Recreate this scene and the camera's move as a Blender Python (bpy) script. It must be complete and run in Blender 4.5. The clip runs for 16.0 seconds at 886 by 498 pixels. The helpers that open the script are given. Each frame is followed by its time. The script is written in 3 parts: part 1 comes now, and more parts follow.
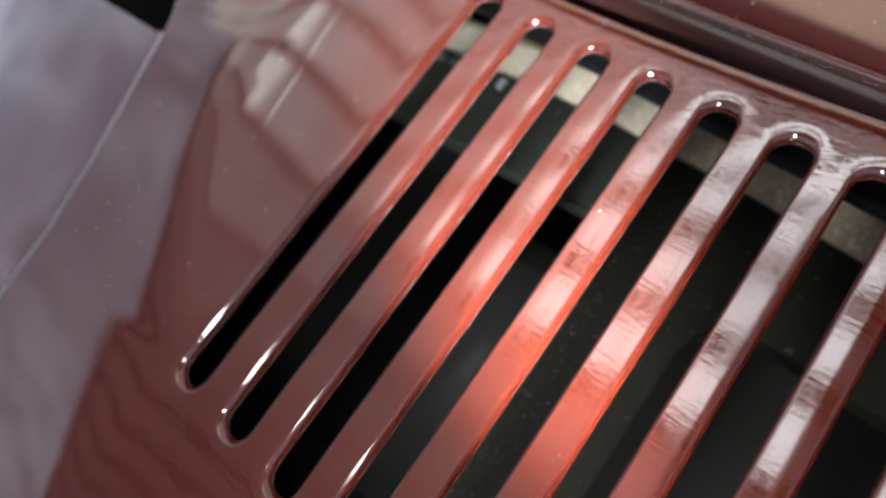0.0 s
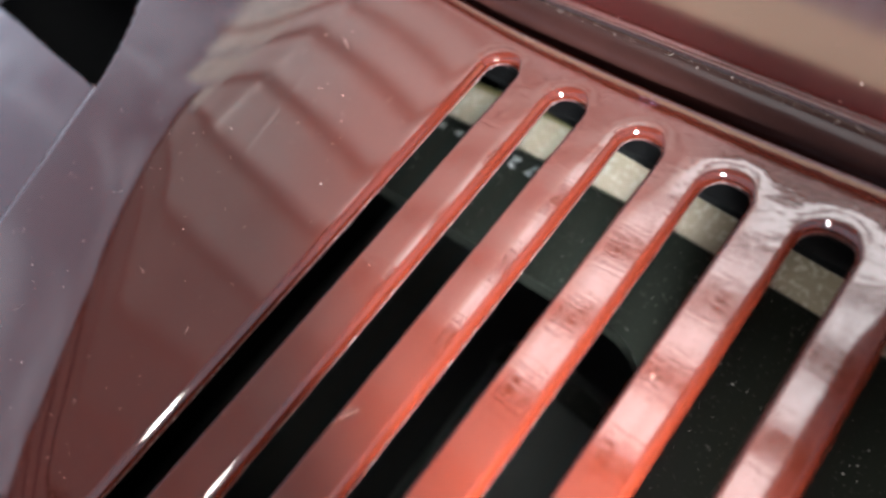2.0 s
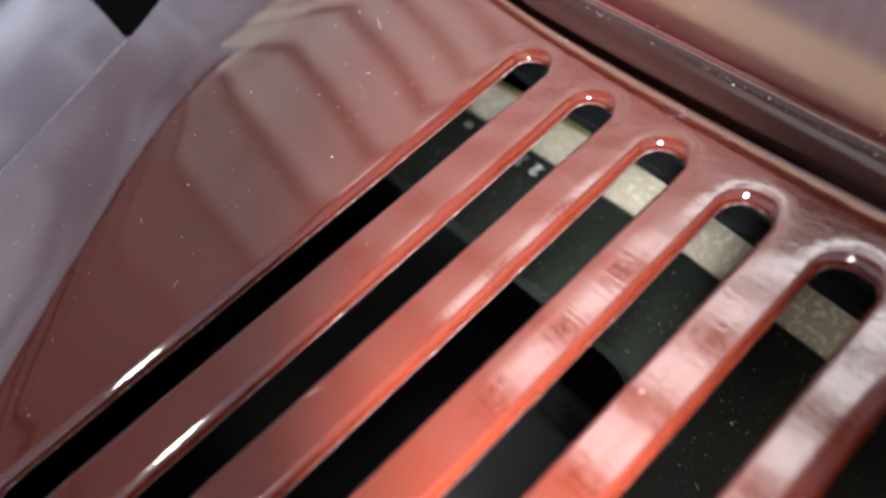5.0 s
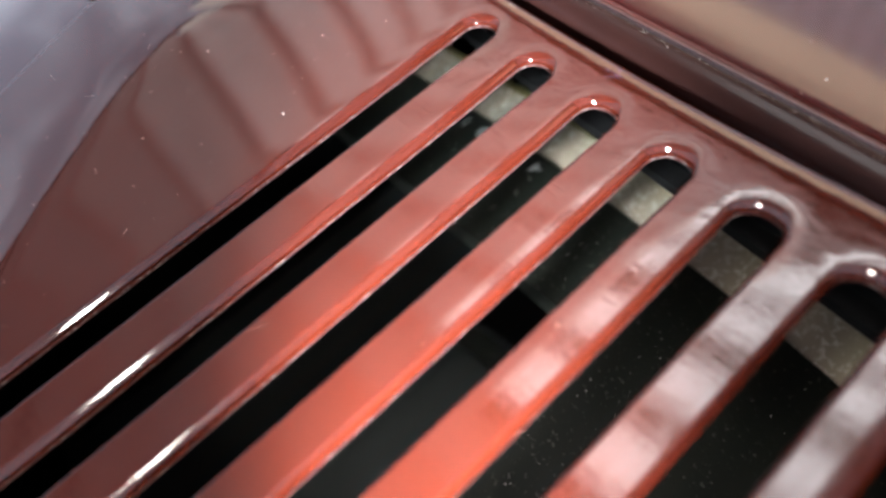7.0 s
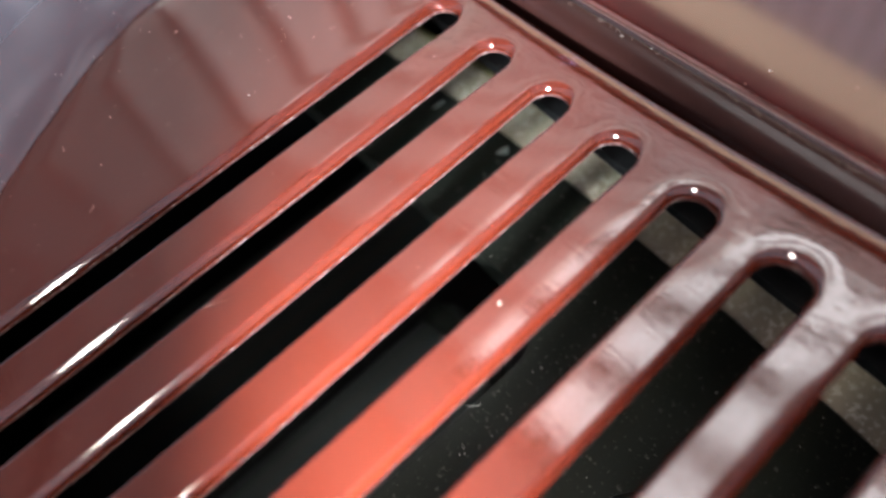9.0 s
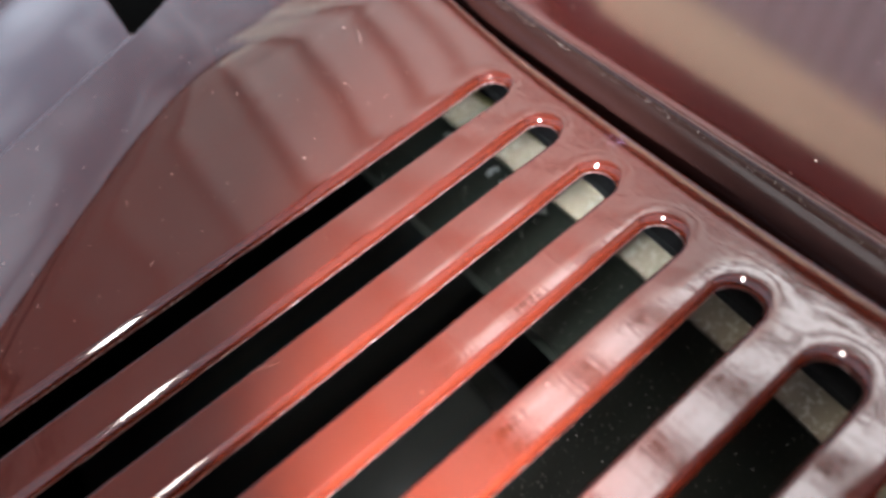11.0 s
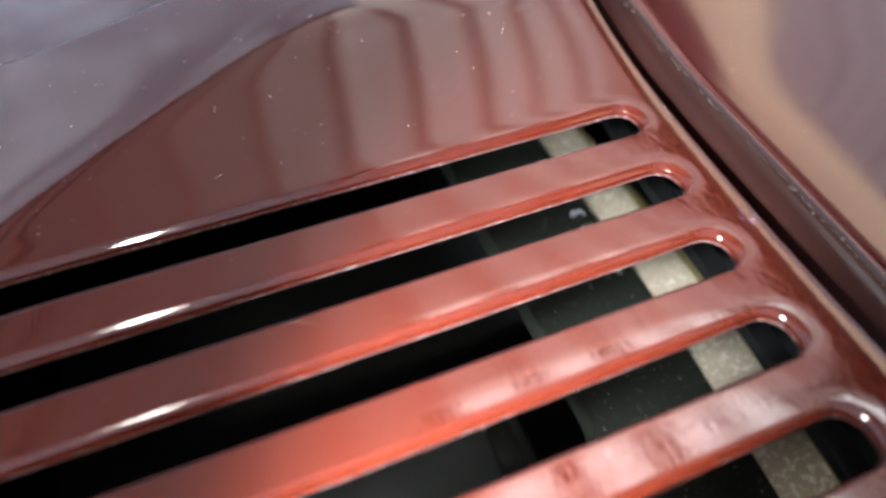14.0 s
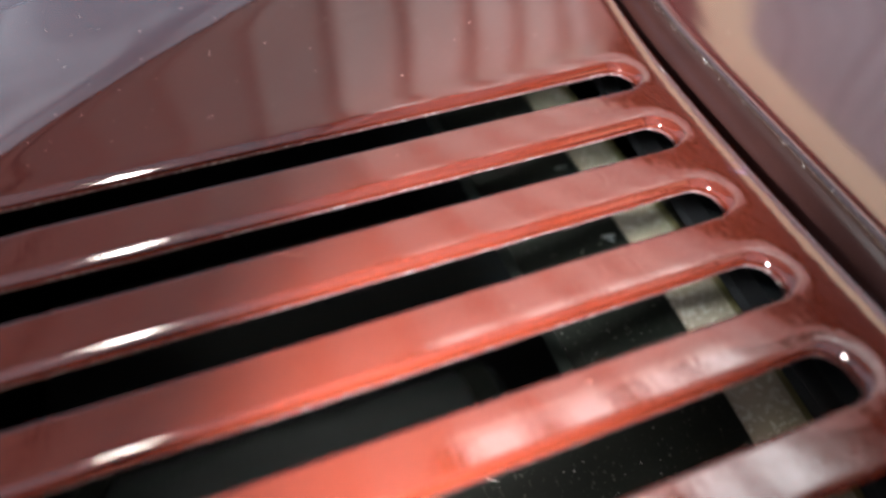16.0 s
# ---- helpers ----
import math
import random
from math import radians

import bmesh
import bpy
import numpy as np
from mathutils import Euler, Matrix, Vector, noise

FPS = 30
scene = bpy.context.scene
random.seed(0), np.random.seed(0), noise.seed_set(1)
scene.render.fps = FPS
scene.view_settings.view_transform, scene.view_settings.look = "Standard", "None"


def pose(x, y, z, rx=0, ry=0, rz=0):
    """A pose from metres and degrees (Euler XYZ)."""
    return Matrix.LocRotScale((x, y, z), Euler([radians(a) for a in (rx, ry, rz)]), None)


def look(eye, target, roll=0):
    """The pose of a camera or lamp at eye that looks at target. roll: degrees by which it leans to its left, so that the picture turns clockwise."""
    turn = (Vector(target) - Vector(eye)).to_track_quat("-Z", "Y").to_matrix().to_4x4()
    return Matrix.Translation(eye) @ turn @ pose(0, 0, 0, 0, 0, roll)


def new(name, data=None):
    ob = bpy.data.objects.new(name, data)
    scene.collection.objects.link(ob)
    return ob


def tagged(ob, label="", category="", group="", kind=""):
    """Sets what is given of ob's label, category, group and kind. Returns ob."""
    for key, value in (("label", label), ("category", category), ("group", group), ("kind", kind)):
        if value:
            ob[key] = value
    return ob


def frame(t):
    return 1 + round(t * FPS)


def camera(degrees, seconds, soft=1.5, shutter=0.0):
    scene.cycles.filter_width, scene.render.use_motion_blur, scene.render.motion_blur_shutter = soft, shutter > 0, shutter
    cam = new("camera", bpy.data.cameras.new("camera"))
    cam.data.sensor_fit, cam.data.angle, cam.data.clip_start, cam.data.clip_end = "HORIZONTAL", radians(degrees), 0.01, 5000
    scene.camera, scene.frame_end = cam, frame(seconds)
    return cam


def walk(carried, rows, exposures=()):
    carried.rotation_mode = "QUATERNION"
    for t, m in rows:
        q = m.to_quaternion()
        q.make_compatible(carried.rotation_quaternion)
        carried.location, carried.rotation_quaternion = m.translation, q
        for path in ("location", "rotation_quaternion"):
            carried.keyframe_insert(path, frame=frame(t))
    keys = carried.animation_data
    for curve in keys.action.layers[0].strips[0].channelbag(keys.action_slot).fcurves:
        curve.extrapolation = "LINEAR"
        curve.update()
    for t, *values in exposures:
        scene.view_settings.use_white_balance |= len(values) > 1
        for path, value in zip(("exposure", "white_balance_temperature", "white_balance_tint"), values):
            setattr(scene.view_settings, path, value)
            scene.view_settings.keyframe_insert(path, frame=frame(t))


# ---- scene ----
CM = 0.01
cam = camera(74.06, 16.0, soft=3.0)
cam.data.dof.use_dof = True
cam.data.dof.focus_distance = 0.13
cam.data.dof.aperture_fstop = 6.3

# seconds, place in centimetres, turn in degrees
PATH = [
    (0, 9.863, -10.277, 13.640, 22.61, 13.23, 37.50),
    (0.5, 8.527, -9.159, 11.774, 27.97, 13.92, 38.91),
    (1, 7.880, -8.482, 10.332, 27.48, 12.82, 38.97),
    (1.5, 7.566, -7.647, 10.409, 28.52, 13.62, 40.62),
    (2, 7.395, -7.626, 10.319, 27.96, 12.82, 40.26),
    (2.5, 7.504, -7.610, 9.641, 28.02, 13.60, 41.30),
    (3, 7.192, -7.702, 9.772, 29.08, 13.61, 43.62),
    (3.5, 7.176, -8.032, 9.654, 30.90, 11.95, 46.16),
    (6, 8.476, -7.421, 9.522, 31.06, 10.53, 48.26),
    (6.5, 8.793, -7.421, 9.248, 30.56, 9.85, 48.16),
    (7, 9.317, -7.540, 9.242, 31.13, 10.02, 48.65),
    (7.5, 9.626, -7.536, 9.111, 30.25, 8.53, 47.84),
    (8, 9.778, -7.042, 9.072, 28.48, 9.12, 47.79),
    (10.5, 10.199, -7.191, 10.342, 31.62, 9.29, 51.35),
    (11, 9.220, -7.083, 10.365, 32.32, 9.23, 51.81),
    (11.5, 8.030, -6.682, 10.504, 32.90, 7.37, 51.38),
    (12, 7.469, -7.112, 9.794, 32.67, 7.12, 53.55),
    (12.5, 7.022, -7.231, 9.467, 34.35, 5.57, 60.21),
    (13, 8.099, -7.296, 9.248, 39.40, 2.77, 68.71),
    (13.5, 8.480, -7.491, 9.249, 38.42, 0.71, 68.94),
    (14, 8.381, -8.053, 9.064, 36.87, 0.01, 69.34),
    (14.5, 7.789, -8.634, 8.607, 35.13, 0.47, 70.77),
    (15, 7.784, -8.424, 8.092, 34.85, -0.14, 70.10),
    (15.5, 8.074, -8.912, 8.529, 35.59, 0.42, 70.14),
    (16, 9.304, -8.153, 8.375, 36.91, -0.94, 70.55),
]

walk(cam, [(t, pose(x * CM, y * CM, z * CM, a, b, c)) for t, x, y, z, a, b, c in PATH])

# ---- light ----
world = bpy.data.worlds.new("world")
scene.world = world
world.use_nodes = True
sky_noise = world.node_tree.nodes.new("ShaderNodeTexNoise")
sky_noise.inputs["Scale"].default_value = 5.0
sky_noise.inputs["Detail"].default_value = 5.0
sky_noise.inputs["Distortion"].default_value = 1.2
sky_place = world.node_tree.nodes.new("ShaderNodeTexCoord")
sky_squash = world.node_tree.nodes.new("ShaderNodeMapping")
sky_squash.inputs["Scale"].default_value = (0.6, 1.0, 2.2)
sky_cloud = world.node_tree.nodes.new("ShaderNodeValToRGB")
sky_cloud.color_ramp.elements[0].position, sky_cloud.color_ramp.elements[0].color = 0.40, (0.52, 0.585, 0.77, 1)
sky_cloud.color_ramp.elements[1].position, sky_cloud.color_ramp.elements[1].color = 0.64, (1.06, 1.17, 1.42, 1)
world.node_tree.links.new(sky_place.outputs["Generated"], sky_squash.inputs["Vector"])
world.node_tree.links.new(sky_squash.outputs["Vector"], sky_noise.inputs["Vector"])
world.node_tree.links.new(sky_noise.outputs["Fac"], sky_cloud.inputs["Fac"])
world.node_tree.links.new(sky_cloud.outputs["Color"], world.node_tree.nodes["Background"].inputs["Color"])
world.node_tree.nodes["Background"].inputs["Strength"].default_value = 1.22

LAMP_AT = Vector((0.149, -0.151, 0.072))
LAMP_TO = Vector((0.049, -0.057, 0.0))
beam_data = bpy.data.lights.new("work_lamp_beam", "SPOT")
beam_data.energy = 24.0
beam_data.color = (0.80, 0.87, 0.95)
beam_data.spot_size = radians(34)
beam_data.spot_blend = 1.0
beam_data.shadow_soft_size = 0.010
beam = new("work_lamp_beam", beam_data)
beam.matrix_world = look(LAMP_AT, LAMP_TO)

# ---- materials ----


def material(name):
    m = bpy.data.materials.new(name)
    m.use_nodes = True
    nodes, links = m.node_tree.nodes, m.node_tree.links
    return m, nodes, links, nodes["Principled BSDF"]


def noise_node(nodes, links, scale, detail=3.0, stretch=(1, 1, 1), rough=0.55):
    co = nodes.new("ShaderNodeTexCoord")
    mp = nodes.new("ShaderNodeMapping")
    mp.inputs["Scale"].default_value = stretch
    tx = nodes.new("ShaderNodeTexNoise")
    tx.inputs["Scale"].default_value = scale
    tx.inputs["Detail"].default_value = detail
    tx.inputs["Roughness"].default_value = rough
    links.new(co.outputs["Object"], mp.inputs["Vector"])
    links.new(mp.outputs["Vector"], tx.inputs["Vector"])
    return tx


def ramp(nodes, links, source, stops):
    r = nodes.new("ShaderNodeValToRGB")
    while len(r.color_ramp.elements) < len(stops):
        r.color_ramp.elements.new(0.5)
    for e, (p, c) in zip(r.color_ramp.elements, stops):
        e.position, e.color = p, (*c, 1) if len(c) == 3 else c
    links.new(source, r.inputs["Fac"])
    return r


def add_bump(nodes, links, shader, layers):
    """layers: (height socket, strength, distance in metres)."""
    last = None
    for socket, strength, distance in layers:
        b = nodes.new("ShaderNodeBump")
        b.inputs["Strength"].default_value = strength
        b.inputs["Distance"].default_value = distance
        links.new(socket, b.inputs["Height"])
        if last:
            links.new(last.outputs["Normal"], b.inputs["Normal"])
        last = b
    links.new(last.outputs["Normal"], shader.inputs["Normal"])


def paint(name, base, dark, rough=0.05, ripple=0.10, comb=None, ior=1.68, pressed=0.0, wiped=(0.035, (1, 3, 1))):
    m, nodes, links, s = material(name)
    cloud = noise_node(nodes, links, 35, 4)
    col = ramp(nodes, links, cloud.outputs["Fac"], [(0.3, dark), (0.7, base)])
    links.new(col.outputs["Color"], s.inputs["Base Color"])
    s.inputs["IOR"].default_value = ior
    smear = noise_node(nodes, links, 90, 5, wiped[1])
    rr = ramp(nodes, links, smear.outputs["Fac"], [(0.35, (rough,) * 3), (0.8, (rough + wiped[0],) * 3)])
    links.new(rr.outputs["Color"], s.inputs["Roughness"])
    peel = noise_node(nodes, links, 260, 2)
    grain = noise_node(nodes, links, 2400, 2)
    sag = noise_node(nodes, links, 1300, 1, (0.14, 1, 1))
    if pressed:
        # the sheet is wavier where the louvres were pressed
        where = nodes.new("ShaderNodeTexCoord")
        split = nodes.new("ShaderNodeSeparateXYZ")
        links.new(where.outputs["Object"], split.inputs["Vector"])
        side = nodes.new("ShaderNodeMapRange")
        side.inputs["From Min"].default_value, side.inputs["From Max"].default_value = -0.012, 0.006
        links.new(split.outputs["X"], side.inputs["Value"])
        wave = noise_node(nodes, links, 330, 2, (0.7, 1.3, 1))
        press = nodes.new("ShaderNodeMath")
        press.operation = "MULTIPLY"
        links.new(side.outputs["Result"], press.inputs[0])
        links.new(wave.outputs["Fac"], press.inputs[1])
        extra = [(press.outputs["Value"], pressed, 0.0004)]
    else:
        extra = []
    add_bump(nodes, links, s, extra + [(peel.outputs["Fac"], ripple, 0.0004), (sag.outputs["Fac"], comb or ripple, 0.0001), (grain.outputs["Fac"], 0.12, 0.00004)])
    return m


def dusty(name, base, rough, dust=(0.22, 0.22, 0.18), amount=0.62, metal=0.0, grain=900, ior=1.5):
    m, nodes, links, s = material(name)
    speck = noise_node(nodes, links, grain, 2)
    cloud = noise_node(nodes, links, 60, 4)
    mix = nodes.new("ShaderNodeMath")
    mix.operation = "MULTIPLY"
    a = ramp(nodes, links, speck.outputs["Fac"], [(amount, (0, 0, 0)), (amount + 0.1, (1, 1, 1))])
    b = ramp(nodes, links, cloud.outputs["Fac"], [(0.35, (0.1,) * 3), (0.7, (1, 1, 1))])
    links.new(a.outputs["Color"], mix.inputs[0])
    links.new(b.outputs["Color"], mix.inputs[1])
    c = nodes.new("ShaderNodeMix")
    c.data_type = "RGBA"
    c.inputs["A"].default_value = (*base, 1)
    c.inputs["B"].default_value = (*dust, 1)
    links.new(mix.outputs["Value"], c.inputs["Factor"])
    links.new(c.outputs["Result"], s.inputs["Base Color"])
    s.inputs["Roughness"].default_value = rough
    s.inputs["Metallic"].default_value = metal
    s.inputs["IOR"].default_value = ior
    add_bump(nodes, links, s, [(speck.outputs["Fac"], 0.35, 0.0003)])
    return m


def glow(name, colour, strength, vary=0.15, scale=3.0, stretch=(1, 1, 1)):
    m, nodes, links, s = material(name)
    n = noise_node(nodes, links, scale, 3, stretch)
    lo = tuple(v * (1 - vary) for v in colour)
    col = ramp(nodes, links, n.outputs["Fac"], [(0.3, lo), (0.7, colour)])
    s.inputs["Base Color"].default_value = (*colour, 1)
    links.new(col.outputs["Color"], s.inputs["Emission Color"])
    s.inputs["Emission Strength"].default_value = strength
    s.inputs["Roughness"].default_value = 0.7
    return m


RED = paint("red_lacquer", (0.057, 0.0082, 0.0036), (0.048, 0.0066, 0.0030), 0.06, 0.015, None, 1.68, 0.10)
RED_SLAT = paint("red_lacquer_slats", (0.057, 0.0082, 0.0036), (0.048, 0.0066, 0.0030), 0.055, 0.050, 0.15, wiped=(0.12, (5, 0.5, 1)))
MAROON = paint("maroon_lacquer", (0.060, 0.010, 0.008), (0.048, 0.008, 0.007), 0.07, 0.012)
BAY = dusty("grimy_bay_metal", (0.045, 0.050, 0.048), 0.7, (0.06, 0.06, 0.05), 0.60, ior=1.3)
STEEL = dusty("dull_flange_steel", (0.34, 0.36, 0.42), 0.30, (0.42, 0.43, 0.48), 0.60, 0.7)
STRIP = paint("weather_strip_rubber", (0.028, 0.010, 0.008), (0.018, 0.007, 0.006), 0.18, 0.02, None, 1.27)
# black rubber of the lamp case, and the gutter's shade as colour
RUBBER_SHADE = dusty("rubber_and_shade_black", (0.005, 0.005, 0.005), 0.6, (0.02, 0.018, 0.016), 0.70, ior=1.2)
HOUSING = dusty("black_housing_enamel", (0.015, 0.017, 0.013), 0.42, (0.14, 0.15, 0.12), 0.63, ior=1.22)
DRUM = dusty("grey_green_enamel", (0.075, 0.085, 0.078), 0.35, (0.10, 0.10, 0.08), 0.70, ior=1.3)
TAN = dusty("tan_cast_metal", (0.29, 0.245, 0.175), 0.50, (0.56, 0.50, 0.41), 0.52, 0.1, 620)
# olive tone of the shadow's soft edge, given as a colour
PENUMBRA = dusty("olive_penumbra", (0.10, 0.085, 0.03), 0.5, (0.16, 0.14, 0.06), 0.5, 0.2, 500)
# near-black under any lamp: shade of gap, vent and bay as colour
SHADE_BLACK = dusty("shade_black", (0.005, 0.0055, 0.0055), 0.9, (0.006, 0.0055, 0.0045), 0.70, ior=1.05)
WORN_EDGE = dusty("paint_worn_to_metal", (0.07, 0.030, 0.028), 0.40, (0.24, 0.20, 0.19), 0.52, 0.2, 800)
LETTER = dusty("pale_lettering", (0.6, 0.62, 0.60), 0.6, (0.5, 0.5, 0.48), 0.60)
PLASTER = dusty("grey_plaster", (0.55, 0.54, 0.56), 0.8, (0.36, 0.34, 0.33), 0.55, 0, 40)
CONCRETE = dusty("concrete", (0.18, 0.17, 0.17), 0.8, (0.25, 0.24, 0.23), 0.55, 0, 60)
WOOD = dusty("dark_roof_timber", (0.06, 0.038, 0.03), 0.7, (0.09, 0.06, 0.05), 0.5, 0, 30)
# sheets of the unseen roof: they glow so the lacquer mirrors bright panes
SHEET_HAZE = glow("milky_sheet_glow", (1.0, 0.93, 0.95), 3.0, 0.6, 6, (1, 3, 1))
# battens given a faint glow to lift the dark bars in the reflections
BATTEN_GLOW = glow("brown_batten_glow", (1.0, 0.72, 0.70), 0.24, 0.2, 4)
SHEET_DIM = glow("dim_sheet_glow", (0.98, 0.90, 0.96), 0.32, 0.75, 3.5, (2.5, 0.3, 1))
SHEET_PALE = glow("pale_sheet_glow", (1.0, 0.97, 0.95), 6.2, 0.25, 5, (2, 1, 1))
SHEET_RIBBED = glow("ribbed_sheet_glow", (1.0, 0.96, 0.90), 3.0, 0.7, 9, (1.6, 0.05, 1))
SHEET_CLEAR = glow("clear_sheet_glow", (0.98, 0.98, 1.0), 10.4, 0.3, 5, (3, 1, 1))
# glow of the added panel behind the tan band in the lacquer
TAN_GLOW = glow("tan_panel_glow", (1.0, 0.78, 0.58), 2.5, 0.2, 3, (1, 1, 3))
# glow for the added strips that the deck mirrors
STRIP_GLOW = glow("strip_glow", (0.95, 0.92, 1.0), 0.60, 0.55, 9, (1, 1, 0.25))
LAMP_FACE = glow("lamp_face", (1.0, 0.96, 0.88), 220.0, 0.0)
VIOLET = dusty("violet_flecks", (0.20, 0.14, 0.26), 0.6, (0.30, 0.24, 0.36), 0.5)
WORN = dusty("worn_lettering", (0.14, 0.14, 0.13), 0.6, (0.03, 0.03, 0.03), 0.5)
DUST = dusty("pale_dust", (0.55, 0.52, 0.48), 0.9, (0.7, 0.68, 0.62), 0.5)

# ---- helpers for building ----
from mathutils.geometry import delaunay_2d_cdt


def link_mesh(name, verts, faces, mat, parent=None, normals=None, smooth=True, label=""):
    me = bpy.data.meshes.new(name)
    me.from_pydata([tuple(v) for v in verts], [], faces)
    me.materials.append(mat)
    if smooth:
        me.polygons.foreach_set("use_smooth", [True] * len(me.polygons))
    me.update()
    if normals is not None:
        me.normals_split_custom_set_from_vertices([tuple(n) for n in normals])
    ob = new(name, me)
    if parent:
        ob.parent = parent
    if label:
        ob["label"] = label
    return ob


def part(name, bm, mat, parent=None, label="", smooth=False):
    me = bpy.data.meshes.new(name)
    bm.normal_update()
    bm.to_mesh(me)
    bm.free()
    me.materials.append(mat)
    if smooth:
        me.polygons.foreach_set("use_smooth", [True] * len(me.polygons))
    ob = new(name, me)
    if parent:
        ob.parent = parent
    if label:
        ob["label"] = label
    return ob


def box(bm, x0, x1, y0, y1, z0, z1, bevel=0.0):
    m = Matrix.Translation(((x0 + x1) / 2, (y0 + y1) / 2, (z0 + z1) / 2)) @ Matrix.Diagonal((x1 - x0, y1 - y0, z1 - z0, 1))
    made = bmesh.ops.create_cube(bm, size=1, matrix=m)["verts"]
    if bevel:
        edges = list({e for v in made for e in v.link_edges})
        bmesh.ops.bevel(bm, geom=edges, offset=bevel, segments=2, affect="EDGES", profile=0.5)
    return bm


def cut_mesh(points, loops, holes):
    """A flat triangulation of points (2D) with closed loops as fixed edges; triangles inside the holes are left out."""
    pts, edges = list(points), []
    for loop in loops:
        first = len(pts)
        pts += loop
        edges += [(first + k, first + (k + 1) % len(loop)) for k in range(len(loop))]
    out = delaunay_2d_cdt([Vector(p) for p in pts], edges, [], 0, 1e-5)
    verts, faces = out[0], out[2]
    keep = []
    for f in faces:
        c = sum((verts[k] for k in f), Vector((0, 0))) / len(f)
        if not any(h(c.x, c.y) for h in holes):
            a, b, d = (verts[k] for k in f[:3])
            area = (b - a).cross(d - a)
            if abs(area) > 3e-5:
                keep.append(tuple(f) if area > 0 else tuple(reversed(f)))
    return verts, keep


def solid(name, verts, faces, height, normal, thick, mat, parent=None, label="", edge_mat=None):
    """A sheet with a top of the given height and normals, and a plain underside, closed along its rims."""
    top = [(v.x, v.y, height(v.x, v.y)) for v in verts]
    norms = [normal(v.x, v.y) for v in verts]
    n = len(top)
    side = {}
    for f in faces:
        for k in range(len(f)):
            a, b = f[k], f[(k + 1) % len(f)]
            if (b, a) in side:
                del side[(b, a)]
            else:
                side[(a, b)] = True
    allv, alln, allf = list(top), list(norms), list(faces)
    allv += [(x, y, z - thick) for x, y, z in top]
    alln += [(0, 0, -1)] * n
    allf += [tuple(n + k for k in reversed(f)) for f in faces]
    for a, b in side:
        d = Vector((top[b][0] - top[a][0], top[b][1] - top[a][1], 0))
        w = Vector((d.y, -d.x, 0)).normalized()
        first = len(allv)
        allv += [top[a], top[b], (top[b][0], top[b][1], top[b][2] - thick), (top[a][0], top[a][1], top[a][2] - thick)]
        alln += [w] * 4
        allf.append((first + 1, first, first + 3, first + 2))
    used = sorted({k for f in allf for k in f})
    new_id = {k: i for i, k in enumerate(used)}
    ob = link_mesh(name, [[c * CM for c in allv[k]] for k in used], [tuple(new_id[k] for k in f) for f in allf], mat, parent,
                   [alln[k] for k in used], True, label)
    if edge_mat:
        ob.data.materials.append(edge_mat)
        for p in ob.data.polygons[2 * len(faces):]:
            p.material_index = 1
    return ob


def inside_poly(poly):
    def test(x, y):
        hit = False
        for (xa, ya), (xb, yb) in zip(poly, poly[1:] + poly[:1]):
            if (ya > y) != (yb > y) and x < xa + (y - ya) / (yb - ya) * (xb - xa):
                hit = not hit
        return hit
    return test


# ---- the louvred lid (centimetres) ----
SLOTS = 10
HALF = 0.455
LIP = 0.18
BOWL = 0.46
DIP = 0.034
ROLL = 0.6
TURN = 0.075
LENGTH = 14.36
EDGE = 0.22
RIM = 0.24
SLANT = 0.0101
LEAN = 0.06


def left_x(y):
    """The lid's left edge, which bends away round the vent."""
    d = y + 6.65
    if d < 0:
        d = max(d, -10.0)
        return -9.3 - 0.20 * d - 0.008 * d * d
    return max(-9.3 - 0.35 * d - 0.12 * d * d, -13.6)


RIGHT = 21.0


def slot_x(i):
    return 2.0 * i - 0.0172 * i * i


def tip_y(i):
    return -0.198 * i + 0.0017 * i * i


CAPS = [(slot_x(i), tip_y(i) - HALF, tip_y(i) - LENGTH + HALF) for i in range(SLOTS)]


def slot_offset(x, y):
    """Distance from the nearest slot's edge, and the way towards that slot."""
    best = (9.0, (0.0, 0.0))
    x += SLANT * y
    for cx, y1, y0 in CAPS:
        if abs(x - cx) < 3:
            dx, dy = x - cx, y - min(max(y, y0), y1)
            d = math.hypot(dx, dy)
            if d - HALF < best[0]:
                best = (d - HALF, (-dx / d, -dy / d) if d > 1e-6 else (0.0, 0.0))
    return best


LIP_TURN = ((0.0, 0.0), (0.34, 42.0), (0.84, 55.0), (1.0, 84.0))


def lip_angle(o):
    """The lip's tilt in degrees at a distance from the slot's edge: a soft bend, a nearly flat bevel, a tight edge."""
    u = min(1.0, max(0.0, 1 - o / LIP))
    return float(np.interp(u, [p[0] for p in LIP_TURN], [p[1] for p in LIP_TURN]))


LIP_STEP = LIP / 120
LIP_FALL = [0.0]
for _k in range(120):
    LIP_FALL.append(LIP_FALL[-1] + LIP_STEP * math.tan(radians(min(76.0, lip_angle(LIP - (_k + 0.5) * LIP_STEP)))))


def lip_drop(o):
    return float(np.interp(LIP - o, [LIP_STEP * k for k in range(121)], LIP_FALL)) if o < LIP else 0.0


def lip_size(way):
    """The lips along the slats' left edges are bent tighter than the others."""
    k = min(1.0, max(0.0, (-way[0] - 0.3) / 0.6))
    return 1.0 - 0.58 * k * k * (3 - 2 * k)


def crest_x(y):
    return min(-4.7 + 0.115 * max(0.0, -5 - y) ** 1.6, -0.75)


def ridge_x(y):
    """A faint pressed line along the flank."""
    return -3.6 - 0.15 * (y + 5.4)


